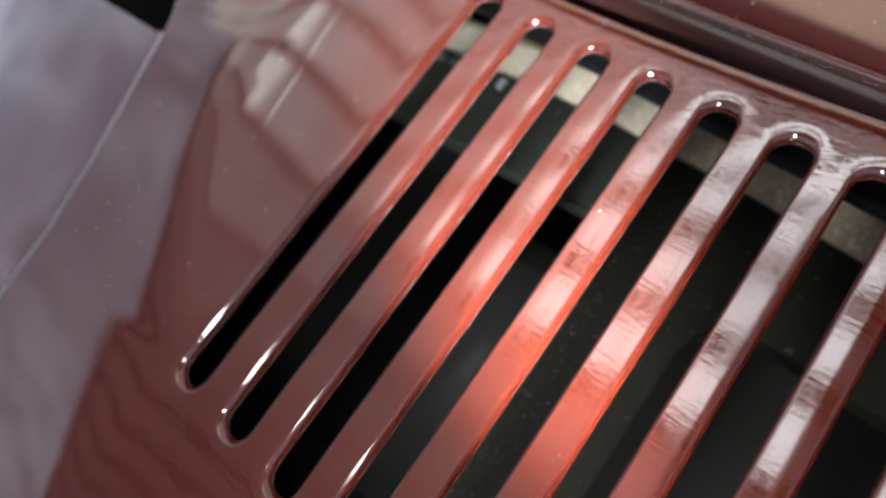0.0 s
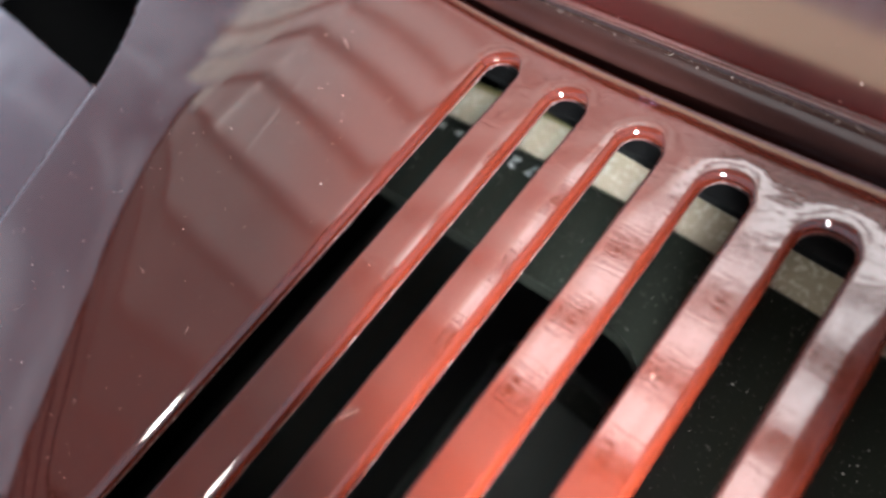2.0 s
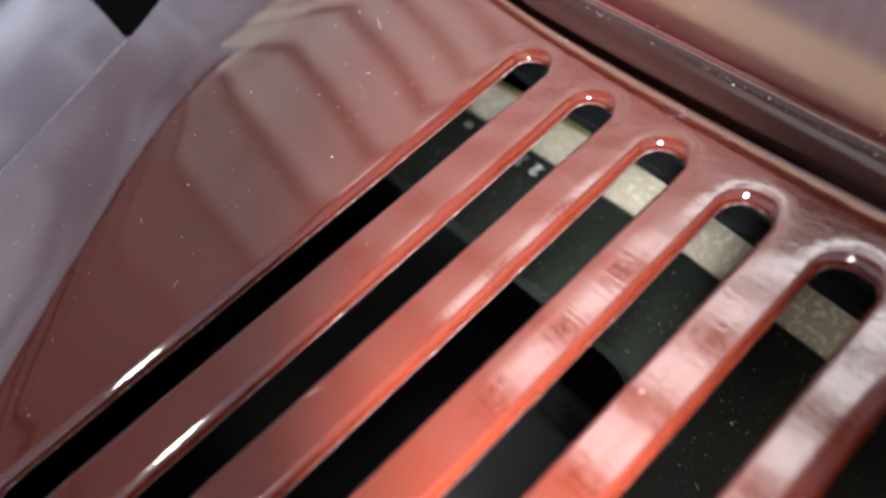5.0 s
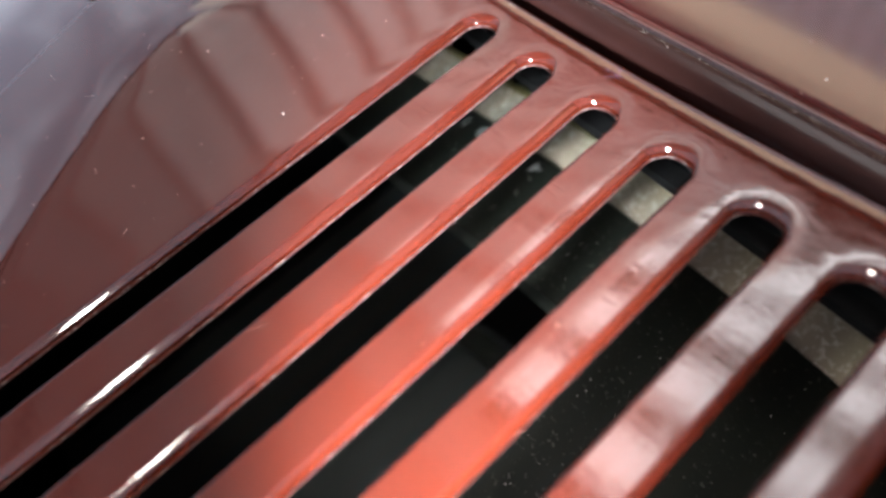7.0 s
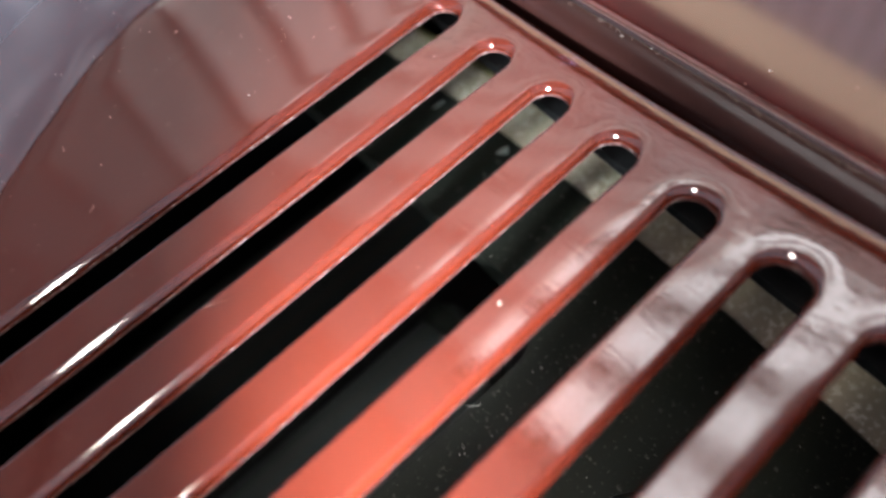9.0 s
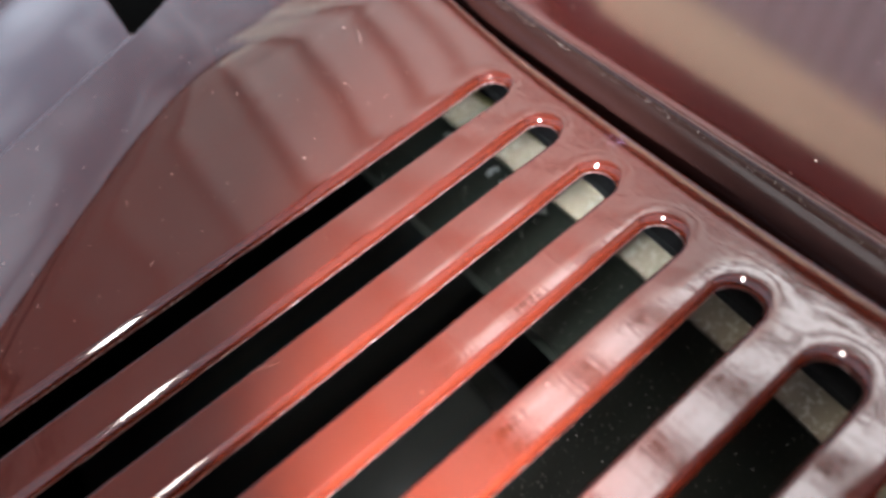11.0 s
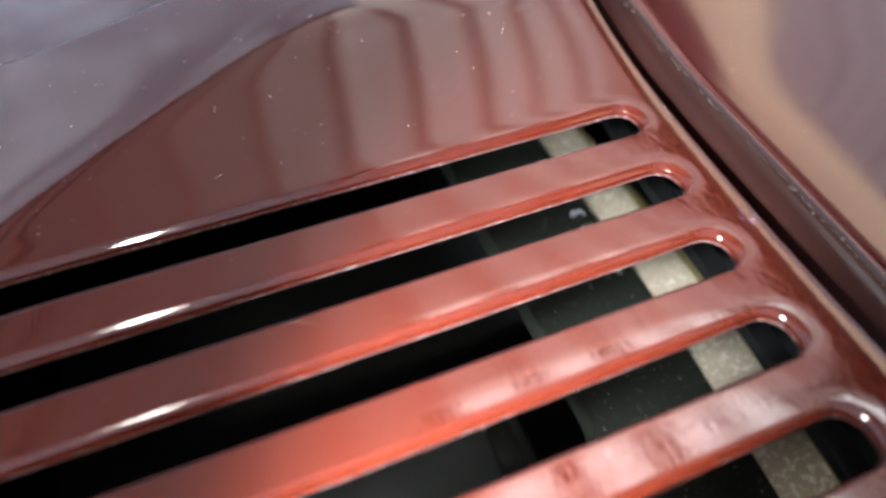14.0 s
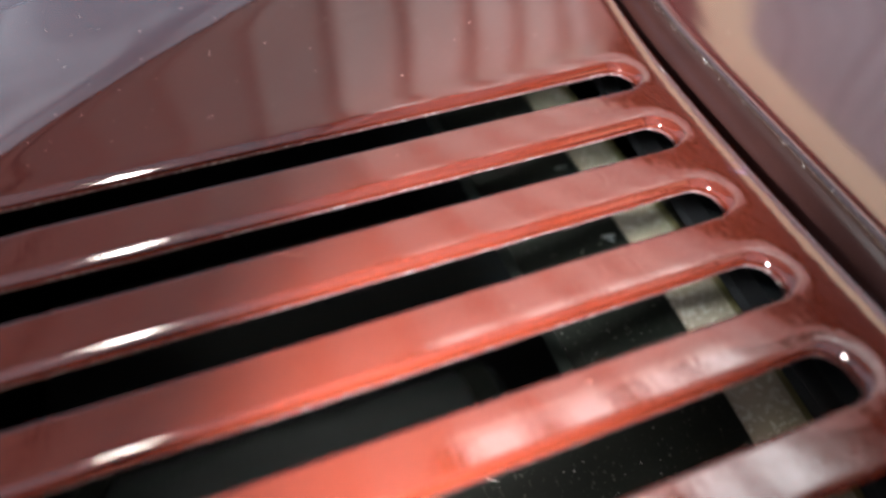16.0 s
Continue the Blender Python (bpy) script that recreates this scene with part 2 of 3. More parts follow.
def field(x, y):
    """The lid's broad shape, without lips and folds."""
    if x >= 0:
        u = min(x, 15)
        z = 0.0055 * u * u + 0.165 * (x - u)
    else:
        c, k, fall, soft = crest_x(y), 0.033, -0.06, 0.65
        if x > c:
            z = k * x * x
        else:
            w = c - x
            rise = -2 * k * c
            z = k * c * c + fall * w + (rise - fall) * soft * (1 - math.exp(-w / soft))
        z -= 0.0025 * (max(y, -9.0) + 6.3) ** 2 * min(1.3, -x / 3.5) ** 2
    if x < 0 and -8.6 < y < 0.2:
        z += 0.0035 * math.exp(-((x - ridge_x(y)) / 0.07) ** 2) * min(1.0, (y + 8.6) / 1.5)
    if y < -13.0:
        z -= 0.016 * (y + 13.0) ** 2
    return z


def louvre(x, y):
    """Each slat leans a little to its right between the slots' ends."""
    x += SLANT * y
    for i in range(SLOTS - 1):
        if slot_x(i) < x < slot_x(i + 1):
            lo, hi = CAPS[i][2] + 0.3, CAPS[i + 1][1] - 0.2
            k = min(1.0, max(0.0, min(y - lo, hi - y) / 1.2))
            k = k * k * (3 - 2 * k)
            return -LEAN * k * (x - (slot_x(i) + slot_x(i + 1)) / 2)
    return 0.0


def fold_y(x):
    return 0.95 - 0.06 * x


def folds(x, y):
    """Distance inside the far fold and the left fold."""
    return (fold_y(x) - y, (0.0, 1.0)), (x - left_x(y), (-1.0, 0.0))


def lid_height(x, y):
    z = field(x, y) + louvre(x, y)
    slot, way = slot_offset(x, y)
    size = lip_size(way)
    for r, d, o in ((BOWL, DIP * size, slot), (ROLL, TURN, folds(x, y)[0][0])):
        if o < r:
            z -= d * (1 - max(o, 0) / r) ** 2
    z -= size * lip_drop(max(slot, 0.0) / size)
    for r, (o, _) in ((EDGE, folds(x, y)[0]), (RIM, folds(x, y)[1])):
        if o < r:
            z -= r - math.sqrt(max(0.0, r * r - (r - max(o, 0)) ** 2))
    return z


def lid_normal(x, y):
    e = 0.02
    lean = (louvre(x + e, y) - louvre(x - e, y)) / (2 * e)
    lean = lean if abs(lean) < 0.1 else 0.0
    n = Vector((-(field(x + e, y) - field(x - e, y)) / (2 * e) - lean, -(field(x, y + e) - field(x, y - e)) / (2 * e), 1)).normalized()
    slot, inward = slot_offset(x, y)
    size = lip_size(inward)
    for r, d, (o, way) in ((BOWL, DIP * size, (slot, inward)), (ROLL, TURN, folds(x, y)[0])):
        if o < r:
            n = (n + Vector((*way, 0)) * (2 * d / r * (1 - max(o, 0) / r))).normalized()
    o, way = slot, inward
    if o < LIP * size:
        a = radians(lip_angle(max(o, 0.0) / size))
        n = (n * math.cos(a) + Vector((*way, 0)) * math.sin(a)).normalized()
    for r, (o, way) in ((EDGE, folds(x, y)[0]), (RIM, folds(x, y)[1])):
        if o < r:
            s = min(1.0, (r - max(o, 0)) / r)
            n = (n * math.sqrt(1 - s * s) + Vector((*way, 0)) * s).normalized()
    return n


def ring(i, o):
    cx, y1, y0 = CAPS[i]
    r = HALF + o
    pts = [(cx + r * math.cos(a), y1 + r * math.sin(a)) for a in (math.pi * k / 18 for k in range(19))]
    n = 24
    pts += [(cx - r, y1 + (y0 - y1) * k / n) for k in range(1, n)]
    pts += [(cx + r * math.cos(a), y0 + r * math.sin(a)) for a in (math.pi + math.pi * k / 18 for k in range(19))]
    pts += [(cx + r, y0 + (y1 - y0) * k / n) for k in range(1, n)]
    return [(x - SLANT * y, y) for x, y in pts]


def build_lid():
    offsets = [LIP * (1 - u) for u in (1, 0.94, 0.89, 0.84, 0.66, 0.5, 0.34, 0.22, 0.11, 0)] + [LIP + 0.03, 0.29, 0.38, 0.47]
    loops = [ring(i, max(o, 0.0)) for i in range(SLOTS) for o in offsets]
    grid = []
    for k in range(78):
        x = -14.5 + 0.45 * k
        y = -21.0
        while y < (fold_y(x) - ROLL - 0.12 if x < -3.4 else tip_y(x / 2) - 1.35):
            if slot_offset(x, y)[0] > 0.56 and EDGE + 0.2 < x - left_x(y) and x < RIGHT - 0.2:
                grid.append((x, y))
            y += 0.5
    for k in range(130):
        x = -3.5 + 0.16 * k
        y = fold_y(x) - ROLL - 0.10
        while y > tip_y(x / 2) - 1.3:
            if slot_offset(x, y)[0] > 0.53:
                grid.append((x, y + 0.01 * (k % 3)))
            y -= 0.14
    for k in range(110):
        y = -8.6 + 0.08 * k
        grid += [(ridge_x(y) + o, y) for o in (-0.16, -0.10, -0.05, 0.0, 0.05, 0.10, 0.16) if y < fold_y(-4) - ROLL - 0.2]
    steps = [EDGE * (1 - math.sin(radians(a))) for a in (85, 72, 58, 44, 30, 15)] + [EDGE + 0.03, 0.36, 0.48, 0.60]
    top_y = 0.8
    corner = left_x(top_y)
    outline = [(left_x(-22.0), -22.0), (RIGHT, -22.0)]
    far = [RIGHT - (RIGHT - corner) * k / 180 for k in range(181)]
    outline += [(x, fold_y(x)) for x in far]
    outline += [(left_x(y), y) for y in (top_y - 0.4 * k for k in range(0, 57)) if y > -21.9]
    for o in steps:
        grid += [(x, fold_y(x) - o) for x in far if x - left_x(fold_y(x) - o) > o]
        grid += [(left_x(y) + min(o * RIM / EDGE, 0.3 + o), y) for y in (top_y - 0.4 * k for k in range(2, 57)) if y > -21.8]
    # straight cuts that part the slats from the frame
    cuts = []
    for i in range(SLOTS - 1):
        a, b = slot_x(i) + HALF, slot_x(i + 1) - HALF
        cuts.append((a, b, CAPS[i][2] + 0.2, CAPS[i + 1][1] - 0.6))
    inside = lambda x, y: slot_offset(x, y)[0] < -1e-4
    in_outline = inside_poly(outline)
    verts, faces = cut_mesh(grid, [outline] + loops, [inside, lambda x, y: not in_outline(x, y)])
    lid = new("engine_lid")
    tagged(lid, "dark red lacquered car engine lid with pressed louvre slots", "engine lid")
    groups = {}
    for f in faces:
        cx, cy = sum(verts[k].x for k in f) / 3, sum(verts[k].y for k in f) / 3
        key = -1
        for i, (a, b, y0, y1) in enumerate(cuts):
            if a < cx + SLANT * cy < b and y0 < cy < y1:
                key = i
        groups.setdefault(key, []).append(f)
    for key, fs in groups.items():
        solid("panel" if key < 0 else "slat", verts, fs, lid_height, lid_normal, 0.075, RED if key < 0 else RED_SLAT, lid, "", WORN_EDGE)
    return lid


build_lid()

# ---- body beyond the gap ----


def body_rise(x, y):
    """How the body climbs with the flank, and how the deck's fall grows along x."""
    z = 0.6 * (1 - math.exp(-x * x / 25)) if x < 0 else 0.0
    if y > 2.0:
        z -= (y - 2.0) * max(0.0035 * x, -0.035) * (1 if y < 10 else 10 / y)
    return z


def sweep(name, profile, xs, mat, parent, shift, label=""):
    """A closed strip: profile points (y, z) carried along x; shift(x) moves them in y."""
    verts, faces, n = [], [], len(profile)
    for x in xs:
        verts += [(x * CM, (y + shift(x) - 0.025 * x * min(1.0, max(0.0, (1.9 - y) / 0.6))) * CM, (z + body_rise(x, y)) * CM) for y, z in profile]
    for k in range(len(xs) - 1):
        for j in range(n):
            a, b = k * n + j, k * n + (j + 1) % n
            faces.append((a, a + n, b + n, b))
    faces.append(tuple(reversed(range(n))))
    faces.append(tuple(range(len(verts) - n, len(verts))))
    return link_mesh(name, verts, faces, mat, parent, None, name != "gutter", label)


def smooth_profile(points, step=6):
    """Points of a line rounded by a spline through the given ones."""
    out = []
    for k in range(len(points) - 1):
        p0, p1, p2, p3 = (Vector(points[min(max(k + j, 0), len(points) - 1)]) for j in (-1, 0, 1, 2))
        for s in range(step):
            t = s / step
            v = 0.5 * (2 * p1 + (p2 - p0) * t + (2 * p0 - 5 * p1 + 4 * p2 - p3) * t * t + (3 * p1 - p0 - 3 * p2 + p3) * t ** 3)
            out.append((v.x, v.y))
    out.append(tuple(points[-1]))
    return out


LONG = [-16 + 0.7 * k for k in range(60)]
body = new("car_body")
tagged(body, "maroon lacquered car body beyond the lid's gap", "car body")
line = smooth_profile([(1.20, -2.2), (1.17, -0.9), (1.20, -0.42), (1.30, -0.14), (1.45, 0.04), (1.60, 0.115), (1.74, 0.125), (1.85, 0.10), (1.98, 0.055), (2.15, 0.060), (2.4, 0.058), (3.2, 0.036), (4.5, -0.040), (6.5, -0.185), (9, -0.38), (13, -0.75), (18, -1.4)])
seam = next(k for k, q in enumerate(line) if q[0] > 1.9)
sweep("rear_deck", [(1.88, -1.2)] + line[seam:] + [(18, -6.0), (10, -5.0), (1.88, -3.0)], LONG, MAROON, body, lambda x: -0.03 * x)
sweep("weather_strip", line[:seam] + [(1.87, -2.2)], LONG, STRIP, body, lambda x: -0.03 * x, "dark brown-black rubber weather strip")
# added black strip that stands for the gap's shade
sweep("gap_shade", smooth_profile([(0.96, -1.9), (0.97, -1.35), (1.02, -1.2), (1.08, -1.2), (1.13, -1.35), (1.15, -1.9)]), LONG, SHADE_BLACK, body, lambda x: -0.045 * x, "black strip put in for the shade deep in the gap")
# near-black colour stands for the shade over this channel
sweep("gutter", [(0.72, -2.2), (1.7, -2.2), (1.7, -2.5), (0.72, -2.5)], LONG, RUBBER_SHADE, body, lambda x: -0.05 * x)


def fender_z(x, y):
    u = left_x(y) - x
    return field(left_x(y), y) - 0.14 - 0.10 * u - 0.004 * u * u


def fender_n(x, y):
    e = 0.05
    n = Vector((-(fender_z(x + e, y) - fender_z(x - e, y)) / (2 * e), -(fender_z(x, y + e) - fender_z(x, y - e)) / (2 * e), 1)).normalized()
    o = left_x(y) - 0.03 - x
    if o < 0.2:
        k = min(1.0, (0.2 - o) / 0.2)
        n = (n * math.sqrt(1 - k * k) + Vector((k, 0, 0))).normalized()
    return n


vent = [(-9.46, -6.5)] + [(left_x(y) + 0.2, y) for y in (-6.1, -5.6, -5.1, -4.6, -4.1, -3.6, -3.2)]
vent += [(-15, -2.4), (-29, -2), (-29, -6.0), (-16.4, -6.38), (-13.2, -6.52), (-10.4, -6.6), (-9.75, -6.64)]


in_vent = inside_poly(vent)
grid = [(-29.5 + 0.6 * k, -23.5 + 0.6 * j) for k in range(33) for j in range(46)]
grid += [(left_x(y) - 0.03 - o, y) for o in (0.02, 0.06, 0.12, 0.2) for y in (-23.5 + 0.6 * j for j in range(46))]
fender_edge = [(-30, -24)] + [(left_x(y) - 0.03, y) for y in (-24 + 0.3 * j for j in range(95))] + [(-30, 4.2)]
in_fender = inside_poly(fender_edge)
verts, faces = cut_mesh([p for p in grid if not in_vent(*p) and p[0] < left_x(p[1]) - 0.04], [fender_edge, vent], [in_vent, lambda x, y: not in_fender(x, y)])
fender = solid("fender", verts, faces, fender_z, fender_n, 0.5, MAROON, body)
# pale bead added to draw the joint's edge highlight
bead_v, bead_f = [], []
for j in range(66):
    y = -22.5 + 15.9 * j / 65
    for k in range(8):
        a = math.pi * k / 4
        bead_v.append(((left_x(y) - 0.03 + 0.065 * math.cos(a)) * CM, y * CM, (field(left_x(y), y) - 0.15 + 0.065 * math.sin(a)) * CM))
        if j:
            bead_f.append((8 * j + k - 8, 8 * j + k, 8 * j + (k + 1) % 8, 8 * j + (k + 1) % 8 - 8))
link_mesh("joint_highlight", bead_v, bead_f + [tuple(range(8)), tuple(reversed(range(520, 528)))], STEEL, fender, None, True, "thin pale bead put in for the highlight along the panel joint")
bm = box(bmesh.new(), -0.30, -0.08, -0.075, -0.010, -0.08, -0.05)
part("side_vent", bm, SHADE_BLACK, fender, "black recessed vent beside the lid")
rim_v, rim_f = [], []
for j in range(15):
    y = -6.0 + 2.6 * j / 14
    for k in range(8):
        a = math.pi * k / 4
        rim_v.append(((left_x(y) - 0.16 + 0.08 * math.cos(a)) * CM, y * CM, (field(left_x(y), y) - 0.42 + 0.14 * math.sin(a)) * CM))
        if j:
            rim_f.append((8 * j + k - 8, 8 * j + k, 8 * j + (k + 1) % 8, 8 * j + (k + 1) % 8 - 8))
link_mesh("vent_flange", rim_v, rim_f + [tuple(range(8)), tuple(reversed(range(112, 120)))], STEEL, fender, None, True, "dull steel flange inside the vent")

# ---- engine bay ----


def plate_z(x, y):
    z = -5.65 - 0.25 * (max(y, -6.0) - 0.5) - 0.006 * (x - 1) ** 2
    if y < -6:
        z += -0.06 * (y + 6)
    return z


def plate_n(x, y):
    e = 0.05
    return Vector((-(plate_z(x + e, y) - plate_z(x - e, y)) / (2 * e), -(plate_z(x, y + e) - plate_z(x, y - e)) / (2 * e), 1)).normalized()


def arc(cx, cy, r, a0, a1, n=8):
    return [(cx + r * math.cos(radians(a0 + (a1 - a0) * k / n)), cy + r * math.sin(radians(a0 + (a1 - a0) * k / n))) for k in range(n + 1)]


housing_outline = [(-10.0, 1.12), (3.0, 1.12), (9.0, 0.92), (16.0, 0.55), (16.0, -3.9)]
housing_outline += arc(11.6, -5.6, 1.9, 90, 180) + [(9.7, -19), (6.3, -19)] + arc(4.5, -4.6, 1.8, 0, 90) + [(-10.0, -2.75)]
grid = [(-9.6 + 0.6 * k, -18.7 + 0.6 * j) for k in range(43) for j in range(34)]
ok = inside_poly(housing_outline)
verts, faces = cut_mesh([p for p in grid if ok(*p)], [housing_outline], [lambda x, y: not ok(x, y)])
housing = new("generator_housing")
tagged(housing, "dusty black enamelled engine housing under the louvres", "engine part")
cover = solid("cover", verts, faces, plate_z, plate_n, 0.9, HOUSING, housing)


def mark(text, x, y, size):
    cu = bpy.data.curves.new("number", "FONT")
    cu.body, cu.size, cu.extrude = text, size * CM, 0.00004
    cu.align_x, cu.align_y = "CENTER", "CENTER"
    ob = new("number", cu)
    ob.parent = cover
    n = plate_n(x, y)
    ob.matrix_local = Matrix.Translation((x * CM, y * CM, (plate_z(x, y) + 0.015) * CM)) @ n.to_track_quat("Z", "Y").to_matrix().to_4x4()
    ob.data.materials.append(LETTER)
    return ob


for text, x, y in (("1", -2.55, 0.50), ("3", -1.78, 0.52), ("2", -1.08, 0.52), ("7", -0.36, 0.55), ("4", 0.68, 0.55)):
    mark(text, x, y, 0.74)
for x in (-4.36, -3.5):
    bm = box(bmesh.new(), (x - 0.13) * CM, (x + 0.13) * CM, 0.42 * CM, 0.62 * CM, (plate_z(x, 0.5) - 0.03) * CM, (plate_z(x, 0.5) + 0.09) * CM)
    part("number_bar", bm, WORN, cover, "worn pale number")


def rim_front(x):
    return float(np.interp(x, (-11, 3, 9, 16), (1.20, 1.20, 1.0, 0.65)))


RIM_WIDE = 1.34
strip_outline = [(x, rim_front(x)) for x in (-11, 3, 9, 16)] + [(x, rim_front(x) + RIM_WIDE) for x in (16, 9, 3, -11)]
ok2 = inside_poly(strip_outline)
grid = [(-10.7 + 0.6 * k, 0.5 + 0.15 * j) for k in range(45) for j in range(15)]
verts, faces = cut_mesh([p for p in grid if ok2(*p)], [strip_outline], [lambda x, y: not ok2(x, y)])
strip = new("fan_shroud")
tagged(strip, "tan cast metal rim of the engine's fan shroud", "engine part")


def rim_z(x, y):
    """The rim climbs from the cover's edge and rounds over towards its back."""
    u = y - rim_front(x)
    return plate_z(x, rim_front(x)) - 0.12 + 0.46 * u - 0.10 * u * u


def rim_n(x, y):
    e = 0.05
    return Vector((-(rim_z(x + e, y) - rim_z(x - e, y)) / (2 * e), -(rim_z(x, y + e) - rim_z(x, y - e)) / (2 * e), 1)).normalized()


solid("rim", verts, faces, rim_z, rim_n, 0.8, TAN, strip)
# narrow lip added to carry the olive penumbra behind the rim
lip_outline = [(x, rim_front(x) + RIM_WIDE + 0.02) for x in (-11, 3, 9, 16)] + [(x, rim_front(x) + RIM_WIDE + 0.22) for x in (16, 9, 3, -11)]
in_lip = inside_poly(lip_outline)
grid = [(-10.7 + 0.6 * k, 1.6 + 0.1 * j) for k in range(45) for j in range(14)]
verts, faces = cut_mesh([p for p in grid if in_lip(*p)], [lip_outline], [lambda x, y: not in_lip(x, y)])
solid("lip", verts, faces, lambda x, y: rim_z(x, y) - 0.05, rim_n, 0.7, PENUMBRA, strip, "olive-brown lip put in for the shadow's soft edge on the rim")

bm = bmesh.new()
bmesh.ops.create_cone(bm, cap_ends=True, segments=64, radius1=2.7 * CM, radius2=2.7 * CM, depth=14 * CM,
                      matrix=pose(3.6 * CM, -10.4 * CM, -11.5 * CM, 90, 0, 0))
bmesh.ops.bevel(bm, geom=[e for e in bm.edges if len(e.link_faces) == 2 and e.calc_face_angle() > 1], offset=0.25 * CM, segments=3, affect="EDGES")
drum = new("generator_drum")
tagged(drum, "smooth grey-green cylindrical generator body in the dark bay", "engine part")
part("drum_body", bm, DRUM, drum, "", True)
for y in (-4.2, -15.8):
    bm = bmesh.new()
    bmesh.ops.create_cone(bm, cap_ends=True, segments=64, radius1=2.85 * CM, radius2=2.85 * CM, depth=0.8 * CM, matrix=pose(3.6 * CM, y * CM, -11.5 * CM, 90, 0, 0))
    part("end_band", bm, HOUSING, drum, "black end band")

bay = new("engine_bay")
tagged(bay, "sheet metal engine bay below the lid, its walls coloured black as shade", "engine bay", kind="structure")
bm = bmesh.new()
box(bm, -0.24, 0.25, -0.26, 0.19, -0.90, -0.16)
part("bay_floor", bm, BAY, bay)
# walls coloured black for the unlit depth of the bay
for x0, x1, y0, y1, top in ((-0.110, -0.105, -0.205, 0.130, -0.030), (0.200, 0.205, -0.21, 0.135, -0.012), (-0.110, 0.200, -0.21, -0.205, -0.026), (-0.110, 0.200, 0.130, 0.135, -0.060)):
    part("bay_wall", box(bmesh.new(), x0, x1, y0, y1, -0.16, top), SHADE_BLACK, bay)

# ---- dust and marks ----
rng = random.Random(7)


def specks(name, count, place, sizes, mat, label, fibre=0.06):
    verts, faces = [], []
    for _ in range(count):
        c, n = place()
        r = rng.uniform(*sizes) * (2.2 if rng.random() < 0.08 else 1.0)
        long = rng.uniform(4, 9) if rng.random() < fibre else rng.uniform(0.9, 1.5)
        a = rng.uniform(0, math.pi)
        u = Vector((math.cos(a), math.sin(a), 0))
        u = (u - n * u.dot(n)).normalized()
        v = n.cross(u)
        thin = r * (0.35 if long > 2 else 1.0)
        base = len(verts)
        ring6 = [(1, 0), (0.4, 0.9), (-0.5, 0.8), (-1, 0), (-0.4, -0.85), (0.6, -0.8)]
        verts += [(c + u * (p * r * long) + v * (q * thin + (0.25 * r * long * p * p if long > 2 else 0)) + n * 0.002) * CM for p, q in ring6]
        verts += [(c + n * r * 0.5) * CM, (c - n * 0.01) * CM]
        faces += [(base + k, base + (k + 1) % 6, base + 6) for k in range(6)] + [(base + (k + 1) % 6, base + k, base + 7) for k in range(6)]
    return tagged(link_mesh(name, verts, faces, mat, None, None, False), label, "dust", kind="stuff")


def on_flank():
    x, y = rng.uniform(-7.8, -0.9), rng.uniform(-14.5, 0.2)
    return Vector((x, y, lid_height(x, y))), lid_normal(x, y)


def on_lid():
    while True:
        x, y = rng.uniform(-0.5, 16), rng.uniform(-14, 0.4)
        if slot_offset(x, y)[0] > 0.2 and y < fold_y(x) - 0.3:
            return Vector((x, y, lid_height(x, y))), lid_normal(x, y)


def on_housing():
    while True:
        x, y = rng.uniform(-6, 14), rng.uniform(-16, 1.0)
        if ok(x, y):
            return Vector((x, y, plate_z(x, y))), plate_n(x, y)


def on_deck():
    x, y = rng.uniform(-10, 14), rng.uniform(2.1, 8)
    z = np.interp(y, [p[0] for p in line], [p[1] for p in line])
    return Vector((x, y - 0.03 * x, z + body_rise(x, y))), Vector((0, 0, 1))


def on_bead():
    x, y = rng.uniform(-10, 14), rng.gauss(1.68, 0.035)
    z = np.interp(y, [p[0] for p in line], [p[1] for p in line])
    return Vector((x, y - 0.03 * x, z + body_rise(x, y))), Vector((0, 0, 1))


specks("dust", 210, on_flank, (0.005, 0.013), DUST, "pale dust specks scattered on the red lacquer")
specks("dust", 30, on_lid, (0.004, 0.009), DUST, "a few pale dust specks on the slats")
specks("grit", 240, on_housing, (0.006, 0.018), DUST, "pale grit on the black housing", 0.12)
specks("dust", 70, on_deck, (0.006, 0.014), DUST, "pale dust specks on the maroon body")
specks("dust", 260, on_bead, (0.004, 0.010), DUST, "line of fine dust along the body's rolled edge", 0.05)


def chip(name, x, y, spread, count, size, mat, label):
    def place():
        a, b = x + rng.gauss(0, spread), y + rng.gauss(0, spread * 0.45)
        return Vector((a, b, lid_height(a, b))), lid_normal(a, b)
    ob = specks(name, count, place, size, mat, label, 0.3)
    ob["category"], ob["kind"] = "paint chip", "stuff"


chip("paint_chip", 3.47, 0.27, 0.16, 34, (0.004, 0.011), VIOLET, "violet paint flecks beside a slot's end")
chip("paint_chip", 0.02, 0.74, 0.10, 7, (0.005, 0.010), DUST, "pale paint flecks near the lid's edge")


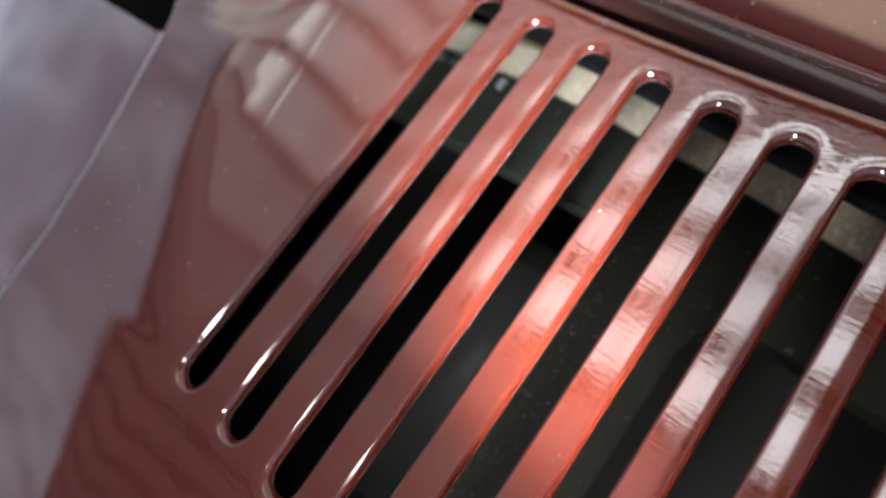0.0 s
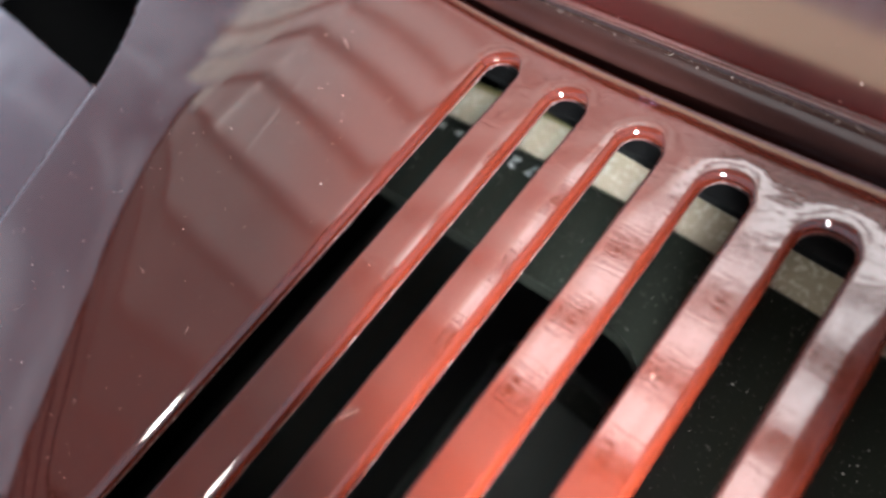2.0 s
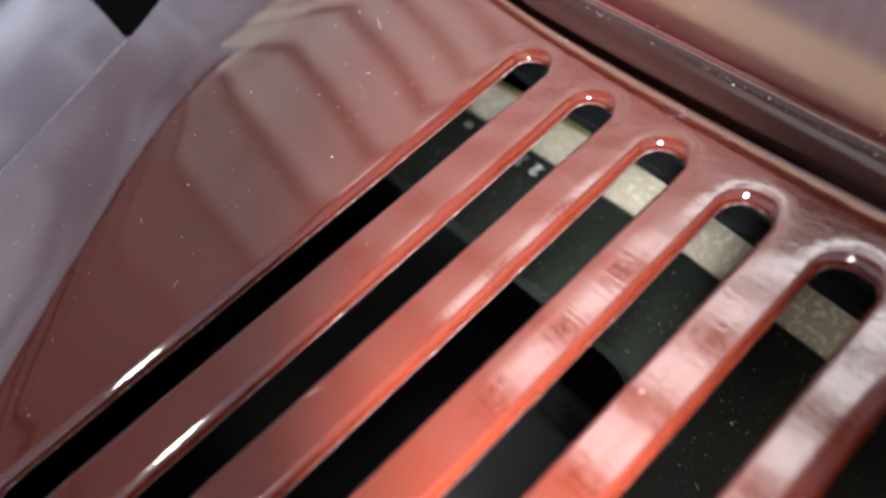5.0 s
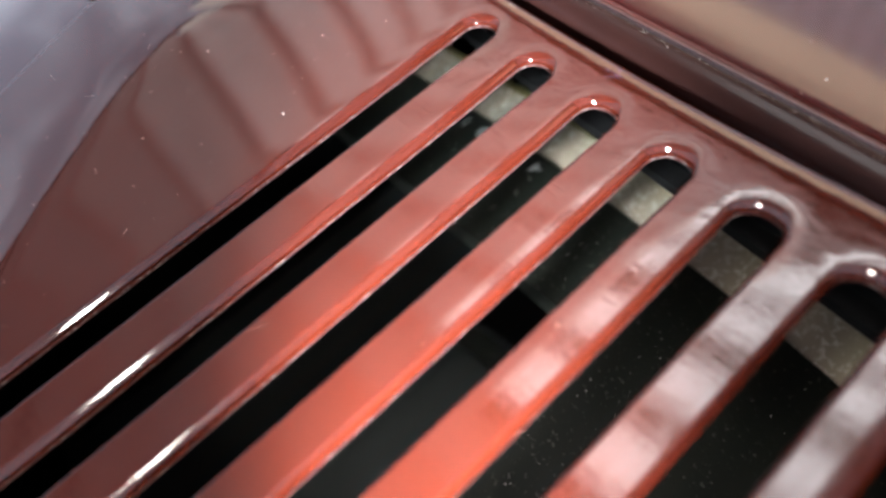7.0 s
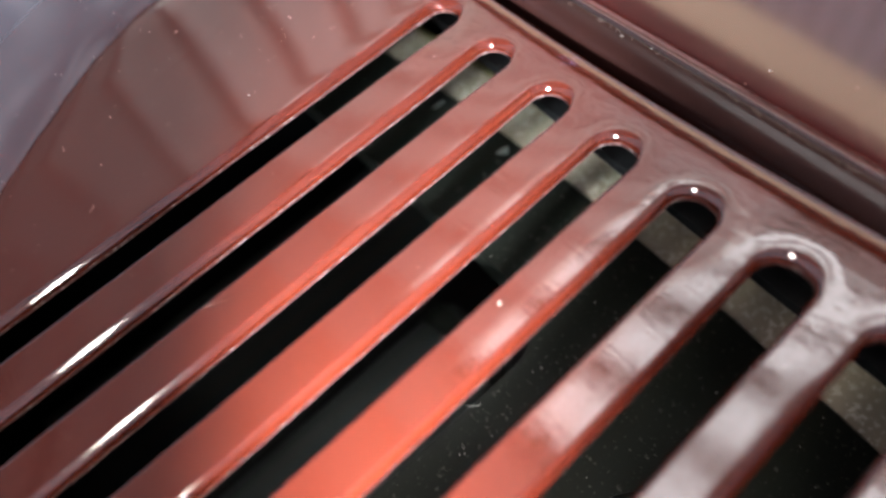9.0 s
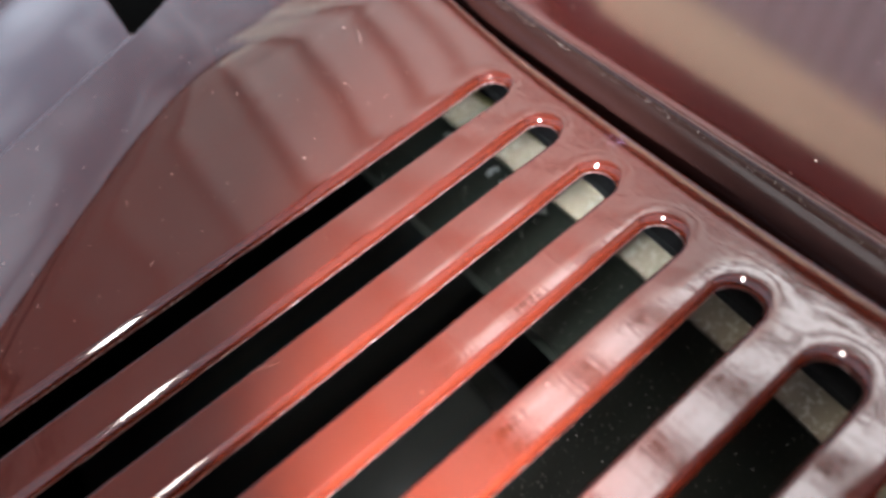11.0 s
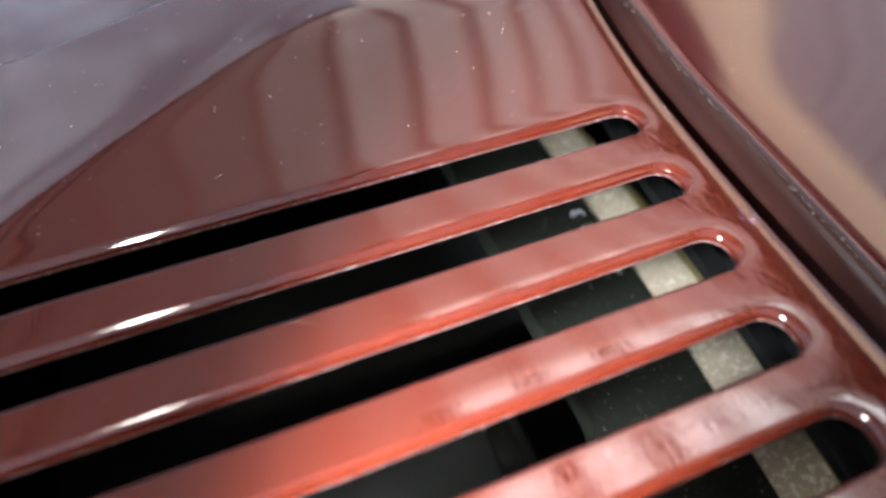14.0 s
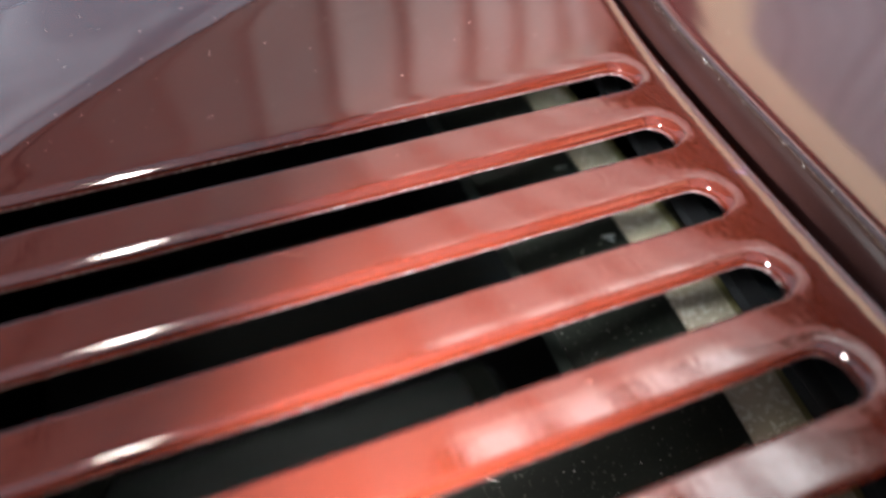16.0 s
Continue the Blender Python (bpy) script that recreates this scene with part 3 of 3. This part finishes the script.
def scratch(x, y, length, angle, bend, width):
    bm = bmesh.new()
    rows = []
    for k in range(9):
        t = k / 8 - 0.5
        a = x + math.cos(radians(angle)) * t * length
        b = y + math.sin(radians(angle)) * t * length + bend * (t * t)
        w = width * (1 - abs(2 * t)) + 0.001
        rows.append([bm.verts.new(((a + s * w) * CM, (b + s * w) * CM, (lid_height(a + s * w, b + s * w) + h) * CM)) for s, h in ((-1, 0.0005), (0, 0.003), (1, 0.0005))])
    for r0, r1 in zip(rows, rows[1:]):
        for j in range(2):
            bm.faces.new((r0[j], r1[j], r1[j + 1], r0[j + 1]))
    ob = part("scratch", bm, DUST)
    return tagged(ob, "fine pale scratch in the red lacquer", "scratch", kind="stuff")


scratch(2.64, -8.65, 0.75, 62, 0.15, 0.004)
scratch(-3.75, -1.85, 0.50, 152, 0.0, 0.004)

# ---- unseen shed around it, built for its reflections in the lacquer ----
ROOF = 1.6
bm = box(bmesh.new(), -60, 60, -60, 60, -1.0, -0.90)
tagged(part("ground", bm, CONCRETE), "grey concrete yard", "ground", kind="structure")
roof = new("unseen_roof")
tagged(roof, "unseen roof of glowing sheets between dark purlins, shaped from its reflections", "roof", kind="structure")
for x in (2.2, 3.6):
    for y in (-2.0 * ROOF, 1.55):
        part("roof_post", box(bmesh.new(), x - 0.05, x + 0.05, y - 0.05, y + 0.05, -0.90, ROOF + 0.04), WOOD, roof)


def reach(r):
    """How far the roof runs out over the yard: it steps back towards the near eave."""
    return -1.25 if r < 0.2 else -1.55 - 0.75 * r


bars = [-2.01, -1.835, -1.66, -1.485, -1.31, -1.135, -0.96, -0.785, -0.61, -0.435, -0.26, -0.085, 0.09, 0.262, 0.43, 0.565, 0.70, 0.80, 0.86]
for r in bars:
    y, w = r * ROOF, 0.022 if r < 0 else 0.024 if r < 0.5 else 0.016
    z0, wood = (ROOF - 0.06, WOOD) if r >= 0 else (ROOF, BATTEN_GLOW)
    # thicker in the middle to darken the gaps between mirrored panes
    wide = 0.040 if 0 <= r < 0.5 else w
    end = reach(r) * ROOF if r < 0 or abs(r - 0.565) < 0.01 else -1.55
    part("purlin", box(bmesh.new(), end, -0.46, y - w, y + w, z0, ROOF + 0.04, 0.004), WOOD if r < -0.5 else BATTEN_GLOW, roof)
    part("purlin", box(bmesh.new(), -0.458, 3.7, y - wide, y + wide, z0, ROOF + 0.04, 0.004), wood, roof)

# unseen board added so the mirrored roof ends in a dark line
part("fascia", box(bmesh.new(), -1.25 * ROOF - 0.09, -1.25 * ROOF - 0.004, -2.02 * ROOF, 0.2 * ROOF, ROOF - 0.02, ROOF + 0.05, 0.006), WOOD, roof)

# sheet glow set row by row for the reflections, duller towards the near eave
ROW_GLOWS = (0.08,) * 5 + (0.08, 0.09, 0.12, 0.16, 0.28, 0.50, 1.0, 1.7, 2.3, 2.4, 2.4)
GRADED = [glow("graded_sheet_glow", (1.0, 0.91, 0.90), g, 0.25, 4, (1, 2, 1)) for g in ROW_GLOWS]
RAISED = [glow("raised_sheet_glow", (1.0, 0.93, 0.92), 1.15 * g, 0.30, 5, (1.5, 2, 1)) for g in ROW_GLOWS]
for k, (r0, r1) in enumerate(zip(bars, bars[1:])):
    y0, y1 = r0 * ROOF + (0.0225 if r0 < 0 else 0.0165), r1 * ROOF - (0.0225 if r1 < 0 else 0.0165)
    near = GRADED[min(k, 15)]
    bright = RAISED[min(k, 15)]
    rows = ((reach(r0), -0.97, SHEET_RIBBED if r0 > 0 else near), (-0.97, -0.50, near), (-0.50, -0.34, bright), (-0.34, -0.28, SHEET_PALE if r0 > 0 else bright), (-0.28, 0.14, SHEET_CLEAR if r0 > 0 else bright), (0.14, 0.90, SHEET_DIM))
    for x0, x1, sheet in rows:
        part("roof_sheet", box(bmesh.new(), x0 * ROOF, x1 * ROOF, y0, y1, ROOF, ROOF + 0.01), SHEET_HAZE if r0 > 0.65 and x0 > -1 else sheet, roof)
# glowing board that eases the mirrored sheets into the dark behind
part("ceiling_board", box(bmesh.new(), -2.0, 3.7, 0.86 * ROOF + 0.02, 0.895 * ROOF, ROOF + 0.03, ROOF + 0.05), BATTEN_GLOW, roof)
# unseen dark board, keeps the mirrored zone above the tan band dark
part("wall_plate", box(bmesh.new(), -2.0, 3.7, 0.895 * ROOF, 1.59, ROOF + 0.02, ROOF + 0.05), WOOD, roof)
# unseen wall, added as a backing for the mirrored panels
tagged(part("wall_far", box(bmesh.new(), -2.4, 3.7, 1.6, 1.65, -0.90, ROOF + 0.03), PLASTER), "unseen grey wall added behind the mirrored panels", "wall", kind="structure")
# unseen glowing panel, placed where the tan reflection needs a source
tagged(part("blind", box(bmesh.new(), -2.2, 3, 1.585, 1.597, 0.95, 1.27), TAN_GLOW), "added tan glowing panel, mirrored as a band in the lacquer", "blind", kind="structure")

# unseen glowing strips, added for the grey lined reflection in the deck
curtain = new("glow_strips")
tagged(curtain, "row of added glowing strips, mirrored as grey lines in the deck", "curtain", kind="structure")
first = part("strip", box(bmesh.new(), -0.031, 0.031, -0.004, 0.004, -0.85, 0.935), STRIP_GLOW, curtain)
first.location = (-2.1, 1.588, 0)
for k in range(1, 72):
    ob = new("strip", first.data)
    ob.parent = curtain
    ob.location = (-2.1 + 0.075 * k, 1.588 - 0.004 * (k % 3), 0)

# ---- the hand lamp that lights the louvres ----
lamp = new("work_lamp")
tagged(lamp, "small black work lamp with a bright white face", "lamp")
turn = look(LAMP_AT, LAMP_TO)
back = turn @ Matrix.Translation((0, 0, 0.004))
bm = box(bmesh.new(), -0.008, 0.008, -0.011, 0.011, 0.0, 0.0005)
bmesh.ops.transform(bm, matrix=back, verts=bm.verts)
lamp_glass = part("lamp_glass", bm, LAMP_FACE, lamp)
bm = box(bmesh.new(), -0.012, 0.012, -0.015, 0.015, 0.002, 0.03, 0.003)
bmesh.ops.transform(bm, matrix=back, verts=bm.verts)
lamp_glass.parent = part("lamp_case", bm, RUBBER_SHADE, lamp)
